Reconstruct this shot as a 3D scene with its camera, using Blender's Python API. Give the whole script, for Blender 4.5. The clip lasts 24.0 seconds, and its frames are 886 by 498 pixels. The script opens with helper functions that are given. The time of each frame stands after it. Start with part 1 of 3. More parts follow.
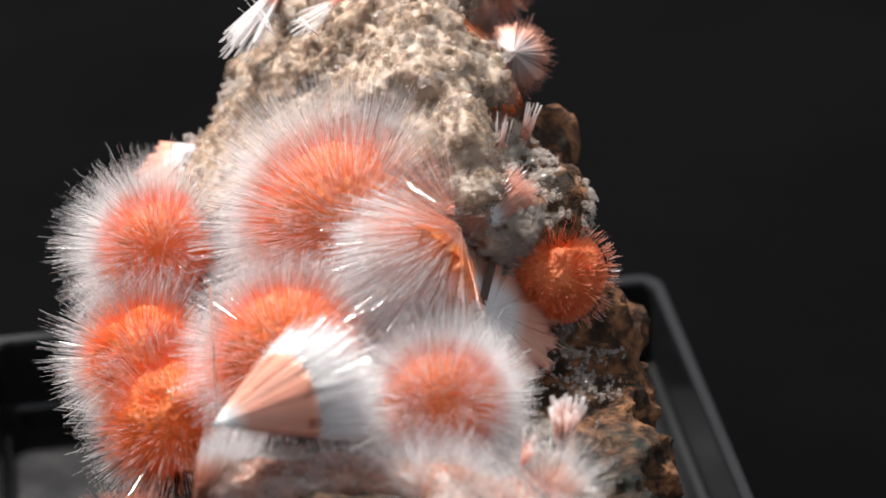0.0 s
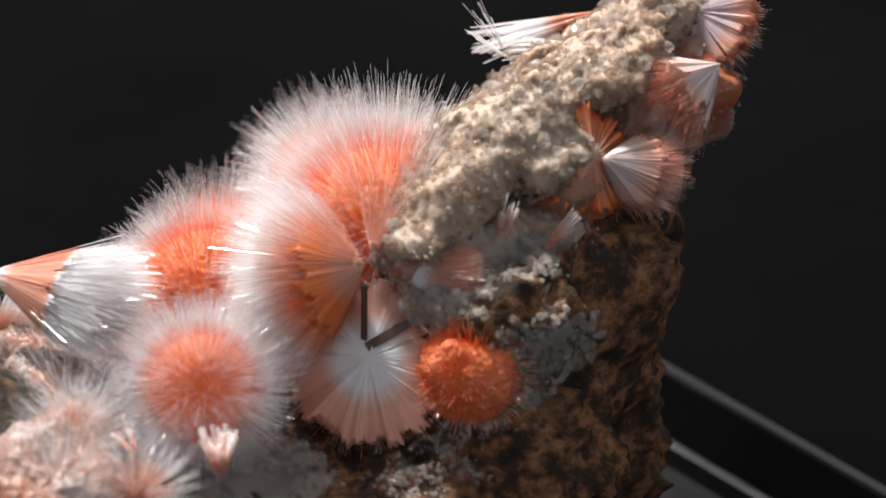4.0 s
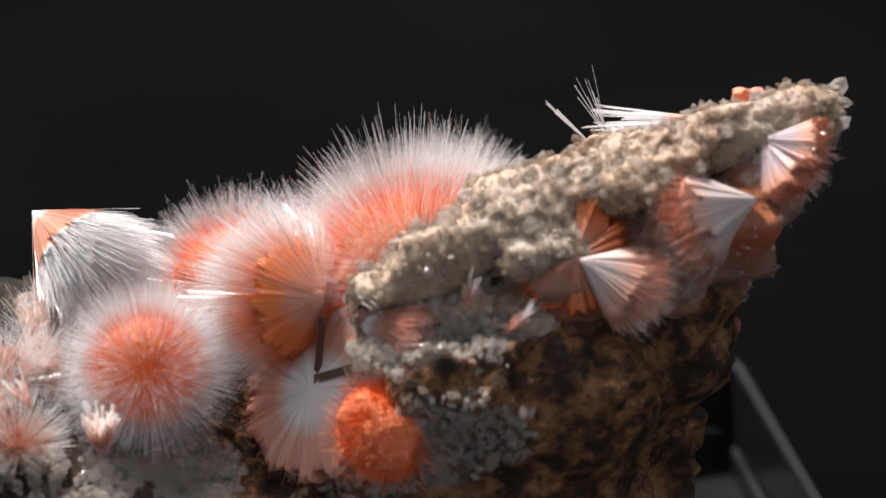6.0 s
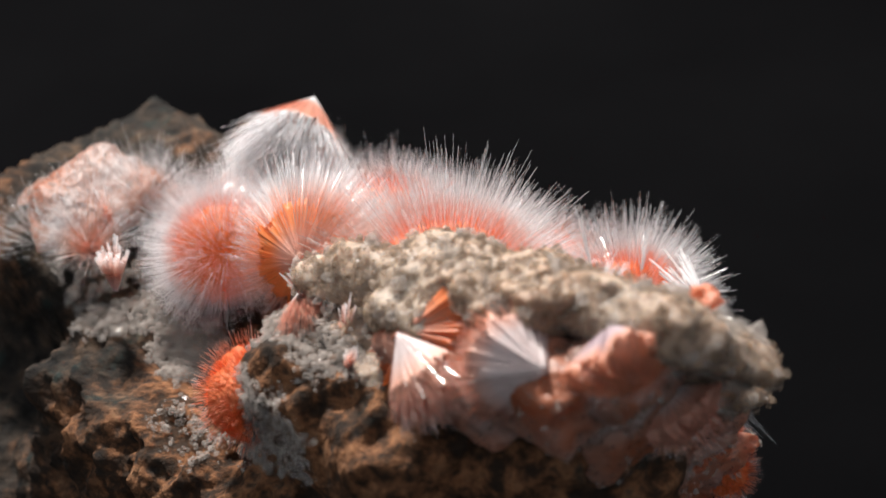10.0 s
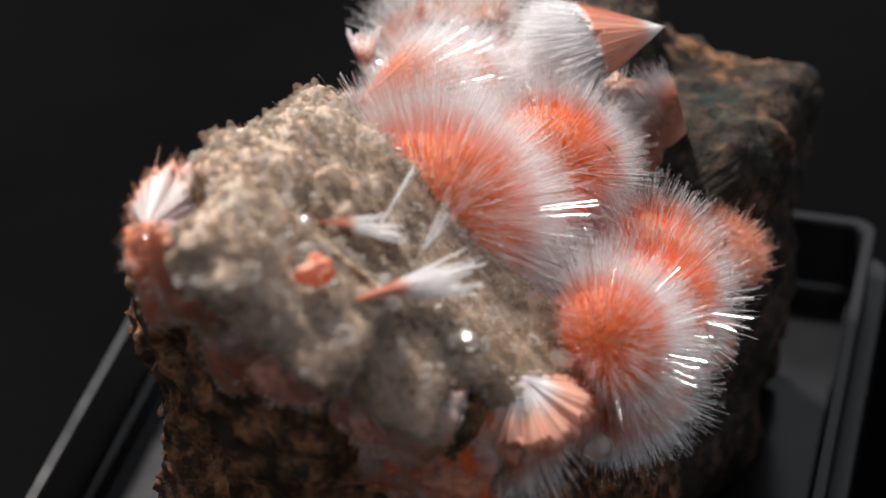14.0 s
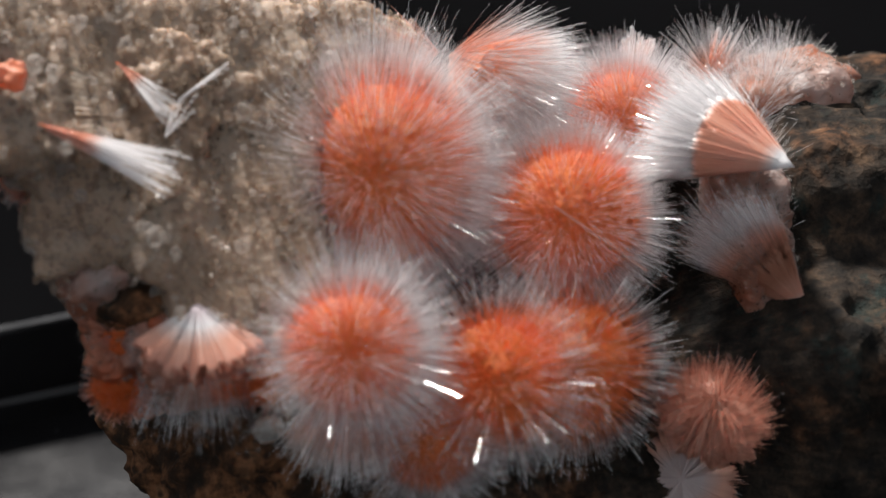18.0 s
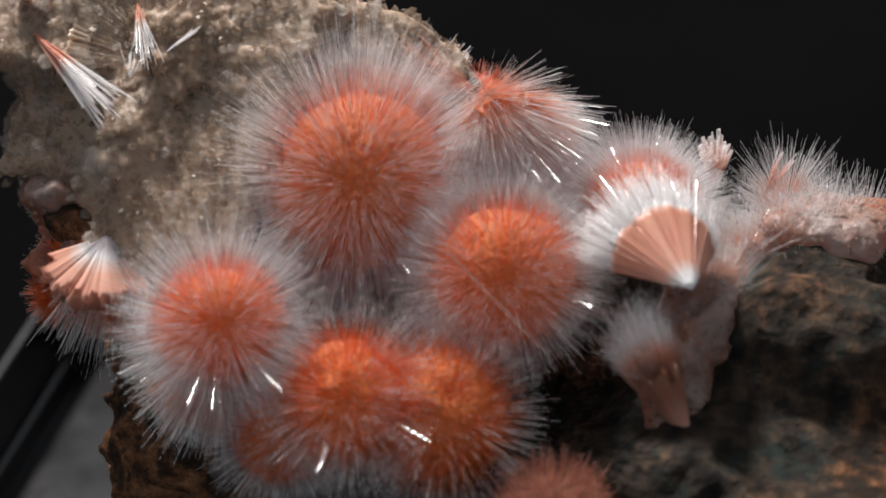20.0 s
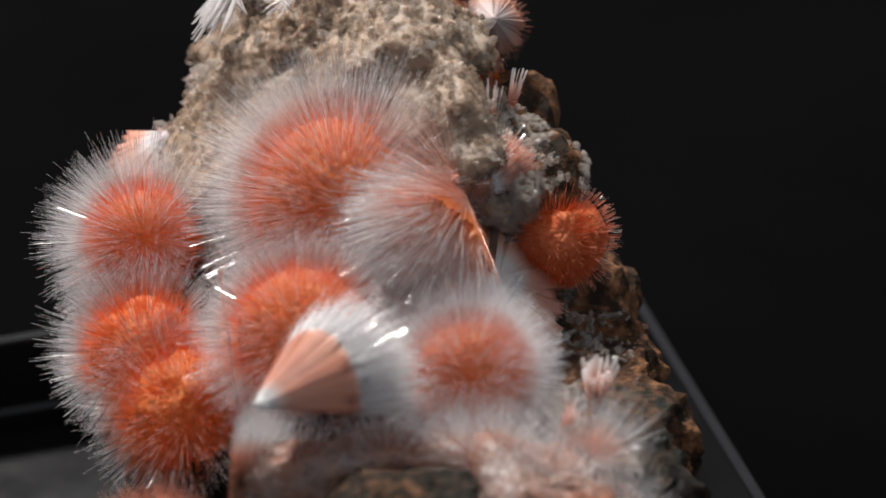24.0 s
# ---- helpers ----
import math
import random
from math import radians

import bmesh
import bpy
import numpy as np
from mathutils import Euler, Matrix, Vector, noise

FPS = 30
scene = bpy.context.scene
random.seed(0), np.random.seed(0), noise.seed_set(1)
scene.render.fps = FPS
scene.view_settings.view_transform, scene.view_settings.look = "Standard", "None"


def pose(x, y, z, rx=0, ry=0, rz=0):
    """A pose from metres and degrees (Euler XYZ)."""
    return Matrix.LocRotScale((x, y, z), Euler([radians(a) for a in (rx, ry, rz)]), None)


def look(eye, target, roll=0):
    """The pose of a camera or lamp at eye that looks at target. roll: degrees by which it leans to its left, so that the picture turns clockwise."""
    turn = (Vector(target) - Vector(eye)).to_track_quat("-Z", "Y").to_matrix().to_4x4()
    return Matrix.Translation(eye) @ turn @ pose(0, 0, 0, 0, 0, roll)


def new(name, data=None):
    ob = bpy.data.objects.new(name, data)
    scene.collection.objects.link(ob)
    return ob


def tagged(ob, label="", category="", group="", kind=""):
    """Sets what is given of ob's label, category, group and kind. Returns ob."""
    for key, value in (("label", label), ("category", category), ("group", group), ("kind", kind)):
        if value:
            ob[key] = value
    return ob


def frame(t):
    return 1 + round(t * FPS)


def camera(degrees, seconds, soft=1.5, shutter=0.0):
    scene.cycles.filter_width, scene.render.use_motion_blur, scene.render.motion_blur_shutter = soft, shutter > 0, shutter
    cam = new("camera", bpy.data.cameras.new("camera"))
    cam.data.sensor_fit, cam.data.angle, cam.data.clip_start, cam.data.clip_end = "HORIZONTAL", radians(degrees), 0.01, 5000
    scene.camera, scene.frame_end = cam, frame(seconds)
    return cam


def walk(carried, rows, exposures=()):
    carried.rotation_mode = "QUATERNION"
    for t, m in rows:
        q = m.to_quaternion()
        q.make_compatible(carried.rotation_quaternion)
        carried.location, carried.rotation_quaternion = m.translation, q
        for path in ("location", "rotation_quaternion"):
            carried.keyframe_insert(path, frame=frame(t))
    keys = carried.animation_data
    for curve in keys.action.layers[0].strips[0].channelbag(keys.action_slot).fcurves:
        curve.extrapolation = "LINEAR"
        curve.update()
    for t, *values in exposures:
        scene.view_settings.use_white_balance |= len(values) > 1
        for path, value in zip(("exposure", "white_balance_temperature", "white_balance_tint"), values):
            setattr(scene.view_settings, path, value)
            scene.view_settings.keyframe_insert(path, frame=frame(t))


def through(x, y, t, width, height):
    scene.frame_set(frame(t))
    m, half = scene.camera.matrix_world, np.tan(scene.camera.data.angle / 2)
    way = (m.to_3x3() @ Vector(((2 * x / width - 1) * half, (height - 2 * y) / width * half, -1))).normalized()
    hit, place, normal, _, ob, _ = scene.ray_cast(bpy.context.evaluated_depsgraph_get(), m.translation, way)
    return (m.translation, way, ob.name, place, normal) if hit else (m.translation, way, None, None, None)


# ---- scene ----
cam = camera(18.47, 24.0, soft=1.6)
cam.data.dof.use_dof, cam.data.dof.focus_distance, cam.data.dof.aperture_fstop = True, 0.246, 29.0
PATH = [
    (0, (0.0, -0.20627, 0.18455), (0.00698, 0.01192, 0.04333), -0.21),
    (0.5, (0.0, -0.20725, 0.18442), (0.00747, 0.0112, 0.04362), -0.56),
    (1, (0.0, -0.20728, 0.18489), (0.0079, 0.01121, 0.04419), -0.61),
    (1.5, (0.0, -0.20737, 0.18426), (0.00825, 0.01131, 0.04386), -0.84),
    (2, (0.0, -0.20736, 0.18494), (0.00876, 0.01111, 0.04425), -0.71),
    (2.5, (0.0, -0.20826, 0.18224), (0.00882, 0.01161, 0.04376), -0.63),
    (4.5, (0.0, -0.20649, 0.18302), (0.00854, 0.01261, 0.04329), -1.62),
    (5, (0.0, -0.20643, 0.18312), (0.00829, 0.01306, 0.04399), -1.6),
    (5.5, (0.0, -0.20638, 0.18225), (0.0082, 0.01446, 0.04526), -1.45),
    (6, (0.0, -0.20694, 0.18087), (0.00784, 0.01507, 0.04578), -1.18),
    (6.5, (0.0, -0.20699, 0.18092), (0.00759, 0.01576, 0.04704), -0.79),
    (7, (0.0, -0.20747, 0.18113), (0.00707, 0.01524, 0.04713), -0.71),
    (7.5, (0.0, -0.20832, 0.18171), (0.00655, 0.01454, 0.04795), -0.32),
    (8, (0.0, -0.20905, 0.18296), (0.00654, 0.01327, 0.04829), 0.12),
    (8.5, (0.0, -0.21046, 0.18478), (0.00618, 0.01133, 0.04924), 0.3),
    (9, (0.0, -0.21039, 0.18716), (0.00571, 0.01019, 0.04964), 0.07),
    (9.5, (0.0, -0.21007, 0.18798), (0.00506, 0.00993, 0.0495), -0.23),
    (10, (0.0, -0.20905, 0.18806), (0.00446, 0.01033, 0.04858), -0.74),
    (10.5, (0.0, -0.20949, 0.18902), (0.00394, 0.00865, 0.0476), -0.77),
    (11, (0.0, -0.20979, 0.18968), (0.00348, 0.00769, 0.04725), -0.86),
    (11.5, (0.0, -0.2091, 0.18942), (0.00303, 0.00758, 0.04575), -0.89),
    (13.5, (0.0, -0.20557, 0.18515), (0.00147, 0.00988, 0.03963), -0.27),
    (14, (0.0, -0.20518, 0.18552), (0.00131, 0.00872, 0.03772), -0.45),
    (14.5, (0.0, -0.2041, 0.18649), (0.00095, 0.00859, 0.03694), -0.88),
    (15, (0.0, -0.20347, 0.18631), (0.0006, 0.00832, 0.03549), -1.13),
    (15.5, (0.0, -0.20349, 0.18517), (0.0006, 0.00851, 0.03466), -1.3),
    (16, (0.0, -0.2028, 0.18443), (0.00069, 0.00918, 0.03387), -1.29),
    (16.5, (0.0, -0.2022, 0.1832), (0.00076, 0.01041, 0.03355), -1.2),
    (17, (0.0, -0.20147, 0.18251), (0.00105, 0.01137, 0.03317), -1.01),
    (17.5, (0.0, -0.20072, 0.18225), (0.00126, 0.01174, 0.03239), -0.66),
    (19.5, (0.0, -0.20785, 0.17449), (0.0022, 0.01146, 0.03485), -0.33),
    (20, (0.0, -0.20774, 0.17657), (0.00267, 0.01097, 0.03602), -0.09),
    (20.5, (0.0, -0.20759, 0.17853), (0.00342, 0.01032, 0.03674), -0.07),
    (21, (0.0, -0.20731, 0.18096), (0.00416, 0.00927, 0.03717), 0.15),
    (21.5, (0.0, -0.20682, 0.18185), (0.00468, 0.00915, 0.03716), -0.11),
    (22, (0.0, -0.20642, 0.18212), (0.00538, 0.00924, 0.03699), -0.33),
    (22.5, (0.0, -0.20544, 0.18114), (0.00503, 0.01046, 0.03635), -0.63),
    (23, (0.0, -0.2048, 0.17967), (0.00591, 0.0126, 0.03718), -0.47),
    (23.5, (0.0, -0.20401, 0.17729), (0.00638, 0.01435, 0.03629), -0.45),
    (24, (0.0, -0.20446, 0.17972), (0.00686, 0.01424, 0.03928), -0.2),
]
SPIN = [
    (0, 1.88), (0.5, -5.85), (1, -13.11), (1.5, -20.68), (2, -27.94),
    (2.5, -34.72), (4.5, -64.07), (5, -71.5), (5.5, -78.68), (6, -85.41),
    (6.5, -91.83), (7, -98.11), (7.5, -104.4), (8, -110.89), (8.5, -117.85),
    (9, -125.06), (9.5, -132.59), (10, -140.39), (10.5, -147.76), (11, -154.89),
    (11.5, -162.36), (13.5, -192.28), (14, -199.71), (14.5, -207.31), (15, -214.82),
    (15.5, -222.27), (16, -229.74), (16.5, -236.95), (17, -244.14), (17.5, -250.97),
    (19.5, -282.0), (20, -290.08), (20.5, -297.86), (21, -305.39), (21.5, -313.34),
    (22, -321.21), (22.5, -329.03), (23, -336.78), (23.5, -344.44), (24, -351.83),
]
EXPOSURES = [(0, 0.20), (2, 0.18), (5, 0.06), (8, -0.04), (11, -0.10), (17, -0.14), (20, -0.45), (24, -0.58)]
walk(cam, [(t, look(eye, target, roll)) for t, eye, target, roll in PATH], EXPOSURES)

# ---- light ----
world = bpy.data.worlds.new("room")
scene.world = world
world.use_nodes = True
world.node_tree.nodes["Background"].inputs[0].default_value = (0.90, 0.94, 1.0, 1)
world.node_tree.nodes["Background"].inputs[1].default_value = 0.62


def lamp(name, eye, target, watts, size, colour):
    data = bpy.data.lights.new(name, "AREA")
    data.energy, data.shape, data.size, data.color = watts, "DISK", size, colour
    ob = new(name, data)
    ob.matrix_world = look(eye, target)
    return ob


lamp("desk_lamp", (-0.11, 0.25, 0.42), (0, 0, 0.05), 7.6, 0.06, (1.0, 0.95, 0.90))

# ---- materials ----
MM = 0.001


class Mat:
    """A node material with short ways to add and link nodes."""

    def __init__(self, name):
        self.m = bpy.data.materials.new(name)
        self.m.use_nodes = True
        self.t = self.m.node_tree
        self.bsdf = self.t.nodes["Principled BSDF"]
        self.out = self.t.nodes["Material Output"]

    def node(self, kind, **inputs):
        n = self.t.nodes.new("ShaderNode" + kind)
        for k, v in inputs.items():
            key = k.replace("_", " ")
            if hasattr(v, "is_output"):
                self.t.links.new(v, n.inputs[key])
            else:
                n.inputs[key].default_value = v
        return n

    def link(self, a, b):
        self.t.links.new(a, b)

    def coords(self):
        return self.node("TexCoord").outputs["Object"]

    def noise(self, vec, scale, detail=4.0, rough=0.55):
        return self.node("TexNoise", Vector=vec, Scale=scale, Detail=detail, Roughness=rough).outputs["Fac"]

    def ramp(self, fac, stops):
        n = self.node("ValToRGB")
        self.link(fac, n.inputs[0])
        el = n.color_ramp.elements
        while len(el) < len(stops):
            el.new(0.5)
        for e, (pos, col) in zip(el, stops):
            e.position, e.color = pos, (*col, 1)
        return n.outputs[0]

    def mix(self, fac, a, b, blend="MIX"):
        n = self.t.nodes.new("ShaderNodeMix")
        n.data_type, n.blend_type = "RGBA", blend
        for sock, v in ((n.inputs[0], fac), (n.inputs[6], a), (n.inputs[7], b)):
            if hasattr(v, "is_output"):
                self.link(v, sock)
            elif isinstance(v, tuple):
                sock.default_value = (*v, 1)
            else:
                sock.default_value = v
        return n.outputs[2]

    def math(self, op, a, b=0.0):
        n = self.t.nodes.new("ShaderNodeMath")
        n.operation = op
        for sock, v in zip(n.inputs, (a, b)):
            if hasattr(v, "is_output"):
                self.link(v, sock)
            else:
                sock.default_value = v
        return n.outputs[0]

    def bump(self, height, strength, distance):
        n = self.node("Bump", Height=height, Strength=strength, Distance=distance)
        self.link(n.outputs[0], self.bsdf.inputs["Normal"])
        return n.outputs[0]

    def set(self, **inputs):
        for k, v in inputs.items():
            sock = self.bsdf.inputs[k.replace("_", " ")]
            if hasattr(v, "is_output"):
                self.link(v, sock)
            elif isinstance(v, tuple):
                sock.default_value = (*v, 1)
            else:
                sock.default_value = v
        return self


def rock_material():
    a = Mat("weathered basalt")
    v = a.coords()
    big, mid, fine = a.noise(v, 85, 5), a.noise(v, 330, 6, 0.65), a.noise(v, 1300, 4, 0.6)
    c = a.ramp(mid, [(0.36, (0.022, 0.016, 0.012)), (0.46, (0.040, 0.022, 0.013)), (0.56, (0.165, 0.075, 0.036)), (0.68, (0.230, 0.118, 0.062)), (0.78, (0.040, 0.026, 0.018))])
    where = a.node("SeparateXYZ", Vector=v)
    end = a.math("ADD", a.math("MULTIPLY", where.outputs["Y"], -8.0), a.math("MULTIPLY", where.outputs["X"], -4.0))
    big = a.math("ADD", big, a.math("MINIMUM", a.math("MAXIMUM", end, -0.14), 0.16))
    c = a.mix(a.ramp(big, [(0.48, (0, 0, 0)), (0.62, (0.92, 0.92, 0.92))]), c, a.ramp(mid, [(0.38, (0.005, 0.0055, 0.0055)), (0.56, (0.026, 0.023, 0.019)), (0.70, (0.085, 0.056, 0.036))]))
    green = a.noise(v, 170, 5, 0.7)
    c = a.mix(a.ramp(green, [(0.58, (0, 0, 0)), (0.66, (0.8, 0.8, 0.8))]), c, (0.015, 0.024, 0.022))
    spot = a.node("TexVoronoi", Vector=v, Scale=620.0).outputs["Distance"]
    c = a.mix(a.ramp(spot, [(0.12, (0.7, 0.7, 0.7)), (0.28, (0, 0, 0))]), c, (0.012, 0.012, 0.012))
    c = a.mix(a.ramp(fine, [(0.34, (0.5, 0.5, 0.5)), (0.62, (1, 1, 1))]), (0.012, 0.010, 0.009), c)
    h = a.math("ADD", a.math("MULTIPLY", spot, 0.8), a.math("ADD", mid, a.math("MULTIPLY", fine, 0.7)))
    a.set(Base_Color=c, Roughness=0.92, Specular_IOR_Level=0.10)
    a.bump(h, 0.8, 0.0006)
    return a.m


def crust_material():
    a = Mat("drusy crust")
    v = a.coords()
    big, mid = a.noise(v, 110, 4), a.noise(v, 420, 4, 0.6)
    c = a.ramp(big, [(0.32, (0.238, 0.158, 0.112)), (0.5, (0.264, 0.190, 0.142)), (0.68, (0.288, 0.232, 0.188))])
    c = a.mix(a.ramp(mid, [(0.40, (0, 0, 0)), (0.70, (0.4, 0.4, 0.4))]), c, (0.15, 0.115, 0.08))
    cell = a.node("TexVoronoi", Vector=v, Scale=1500.0)
    h = a.math("ADD", a.math("MULTIPLY", cell.outputs["Distance"], 0.7), mid)
    a.set(Base_Color=c, Roughness=0.55, Specular_IOR_Level=0.2, Subsurface_Weight=0.85, Subsurface_Scale=0.0016)
    a.bsdf.inputs["Subsurface Radius"].default_value = (1.0, 0.75, 0.55)
    a.bump(h, 0.45, 0.0003)
    return a.m


def sugar_material(name, low, high, gloss, seen):
    """Tiny half-clear crystal points: some light passes straight, some is scattered."""
    a = Mat(name)
    c = a.ramp(a.node("NewGeometry").outputs["Random Per Island"], [(0.0, low), (1.0, high)])
    a.set(Base_Color=c, Roughness=gloss)
    t = a.node("BsdfTranslucent", Color=c)
    m, g = a.node("MixShader", Fac=0.55), a.node("MixShader", Fac=seen)
    a.link(a.bsdf.outputs[0], m.inputs[1])
    a.link(t.outputs[0], m.inputs[2])
    a.link(m.outputs[0], g.inputs[1])
    a.link(a.node("BsdfTransparent").outputs[0], g.inputs[2])
    a.link(g.outputs[0], a.out.inputs[0])
    return a.m


def fan_material(name, stops, scale, gloss=0.4, through=0.35, clear=0.0, start=0.5, ease=0.14, sheen=0.0):
    """Colour zones by the distance from the crystal's own centre; beyond the start the needles clear to glass."""
    a = Mat(name)
    v = a.coords()
    r = a.node("VectorMath", Vector=v)
    r.operation = "LENGTH"
    wob = a.math("MULTIPLY", a.math("SUBTRACT", a.noise(v, 400, 3), 0.5), 0.07)
    rr = a.math("ADD", a.math("MULTIPLY", r.outputs["Value"], 1.0 / scale), wob)
    c = a.ramp(rr, stops)
    way = a.node("VectorMath", Vector=v)
    way.operation = "NORMALIZE"
    grain = a.noise(way.outputs["Vector"], 46, 4, 0.7)
    c = a.mix(0.20, c, a.ramp(grain, [(0.32, (0.55, 0.5, 0.48)), (0.62, (1, 1, 1))]), "MULTIPLY")
    a.set(Base_Color=c, Roughness=gloss)
    a.bump(grain, 0.2, 0.0003)
    t = a.node("BsdfTranslucent", Color=c)
    m = a.node("MixShader", Fac=through)
    a.link(a.bsdf.outputs[0], m.inputs[1])
    a.link(t.outputs[0], m.inputs[2])
    last = m.outputs[0]
    if clear:
        fac = a.ramp(rr, [(start, (0, 0, 0)), (min(start + ease, 1.0), (clear, clear, clear))])
        g = a.node("MixShader")
        a.link(fac, g.inputs[0])
        a.link(last, g.inputs[1])
        a.link(a.node("BsdfTransparent").outputs[0], g.inputs[2])
        last = g.outputs[0]
    if sheen:
        g = a.node("MixShader", Fac=sheen)
        a.link(last, g.inputs[1])
        a.link(a.node("BsdfGlossy", Roughness=gloss).outputs[0], g.inputs[2])
        last = g.outputs[0]
    a.link(last, a.out.inputs[0])
    return a.m


def mass_material(name, pale, warm, deep):
    """Milky fibrous crystal in broken lumps, stained in clouds."""
    a = Mat(name)
    v = a.coords()
    c = a.ramp(a.noise(v, 130, 4), [(0.34, pale), (0.50, warm), (0.66, deep)])
    streak = a.node("Mapping", Vector=v, Scale=(300, 300, 1500))
    c = a.mix(0.35, c, a.ramp(a.noise(streak.outputs[0], 1.0, 3), [(0.3, (0.5, 0.45, 0.45)), (0.7, (1, 1, 1))]), "MULTIPLY")
    a.set(Base_Color=c, Roughness=0.4)
    a.bump(a.noise(v, 900, 4), 0.6, 0.0005)
    t = a.node("BsdfTranslucent", Color=c)
    m = a.node("MixShader", Fac=0.5)
    a.link(a.bsdf.outputs[0], m.inputs[1])
    a.link(t.outputs[0], m.inputs[2])
    a.link(m.outputs[0], a.out.inputs[0])
    return a.m


def clear_material():
    a = Mat("clear quartz")
    c = a.ramp(a.noise(a.coords(), 300, 3), [(0.3, (0.66, 0.60, 0.54)), (0.7, (0.82, 0.81, 0.80))])
    a.set(Base_Color=c, Roughness=0.10, Transmission_Weight=0.82, IOR=1.45)
    return a.m


def plastic_material():
    a = Mat("black plastic")
    n = a.noise(a.coords(), 160, 5)
    fine = a.noise(a.coords(), 2500, 2)
    a.set(Base_Color=(0.008, 0.008, 0.009), Specular_IOR_Level=0.30, Roughness=a.ramp(n, [(0.3, (0.18, 0.18, 0.18)), (0.75, (0.28, 0.28, 0.28))]))
    a.bump(fine, 0.15, 0.0001)
    return a.m


def cloth_material():
    a = Mat("black cloth")
    v = a.coords()
    c = a.ramp(a.noise(v, 9, 4), [(0.3, (0.0015, 0.0015, 0.0017)), (0.7, (0.0030, 0.0030, 0.0033))])
    a.set(Base_Color=c, Roughness=1.0, Specular_IOR_Level=0.0)
    a.bump(a.noise(v, 900, 2), 0.4, 0.0004)
    return a.m


ORANGE, DEEP, PINK, MILK = (0.90, 0.285, 0.078), (0.86, 0.215, 0.050), (0.80, 0.46, 0.35), (0.86, 0.85, 0.86)
PALE = (0.72, 0.62, 0.61)
PEACH, MAUVE, AMBER, RUSSET = (0.78, 0.40, 0.30), (0.62, 0.50, 0.54), (0.74, 0.27, 0.14), (0.50, 0.24, 0.16)
ROCK, CRUST, CLEAR, PLASTIC, CLOTH = rock_material(), crust_material(), clear_material(), plastic_material(), cloth_material()
GRAIN = sugar_material("crust grain", (0.26, 0.185, 0.130), (0.38, 0.30, 0.235), 0.30, 0.66)
SUGAR = sugar_material("quartz sugar", (0.34, 0.30, 0.27), (0.62, 0.57, 0.53), 0.05, 0.70)

# ---- builders ----


def link(name, verts, faces, material, parent=None, at=(0, 0, 0), label="", smooth=True):
    """One mesh object, its shape in millimetres, under a parent."""
    me = bpy.data.meshes.new(name)
    me.from_pydata((np.asarray(verts) * MM).tolist(), [], faces if isinstance(faces, list) else faces.tolist())
    me.materials.append(material)
    if smooth:
        me.polygons.foreach_set("use_smooth", [True] * len(me.polygons))
    me.update()
    ob = new(name, me)
    ob.location = Vector(at) * MM
    if parent:
        ob.parent = parent
    if label:
        tagged(ob, label)
    return ob


def lattice(p, seed):
    """Smooth value noise at the rows of p, about -1 to 1."""
    i = np.floor(p).astype(np.int64)
    f = p - i
    f = f * f * (3 - 2 * f)
    out = 0
    for dx in (0, 1):
        for dy in (0, 1):
            for dz in (0, 1):
                h = (i[:, 0] + dx) * 374761393 + (i[:, 1] + dy) * 668265263 + (i[:, 2] + dz) * 2147483647 + seed * 974711
                h = (h ^ (h >> 13)) * 1274126177
                h = ((h ^ (h >> 16)) & 65535) / 32767.5 - 1
                w = (f[:, 0] if dx else 1 - f[:, 0]) * (f[:, 1] if dy else 1 - f[:, 1]) * (f[:, 2] if dz else 1 - f[:, 2])
                out = out + h * w
    return out


def fbm(p, size, octaves, seed):
    return sum(lattice(p / size * 2**k, seed + k) * 0.5**k for k in range(octaves))


SPHERES = {}


def sphere_dirs(level):
    if level not in SPHERES:
        bm = bmesh.new()
        bmesh.ops.create_icosphere(bm, subdivisions=level, radius=1.0)
        SPHERES[level] = (np.array([v.co[:] for v in bm.verts]), np.array([[v.index for v in f.verts] for f in bm.faces]))
        bm.free()
    v, f = SPHERES[level]
    return v / np.linalg.norm(v, axis=1)[:, None], f


def frame_of(normal, along):
    """The turn whose third axis is the normal and whose second lies along."""
    z = np.array(normal, float) / np.linalg.norm(normal)
    x = np.cross(along, z)
    x /= np.linalg.norm(x)
    return np.stack([x, np.cross(z, x), z], 1)


def lumps_distance(p, lumps, blend):
    """Distance to a soft union of rounded boxes: (centre, half sizes, normal, rounding), their second axis near y."""
    d = None
    for centre, half, normal, rounding in lumps:
        m = frame_of(normal, (0, 1, 0))
        q = np.abs((p - centre) @ m) - (np.array(half) - rounding)
        s = np.linalg.norm(np.maximum(q, 0), axis=1) + np.minimum(q.max(1), 0) - rounding
        if d is None:
            d = s
        else:
            h = np.clip(0.5 + 0.5 * (d - s) / blend, 0, 1)
            d = d * (1 - h) + s * h - blend * h * (1 - h)
    return d


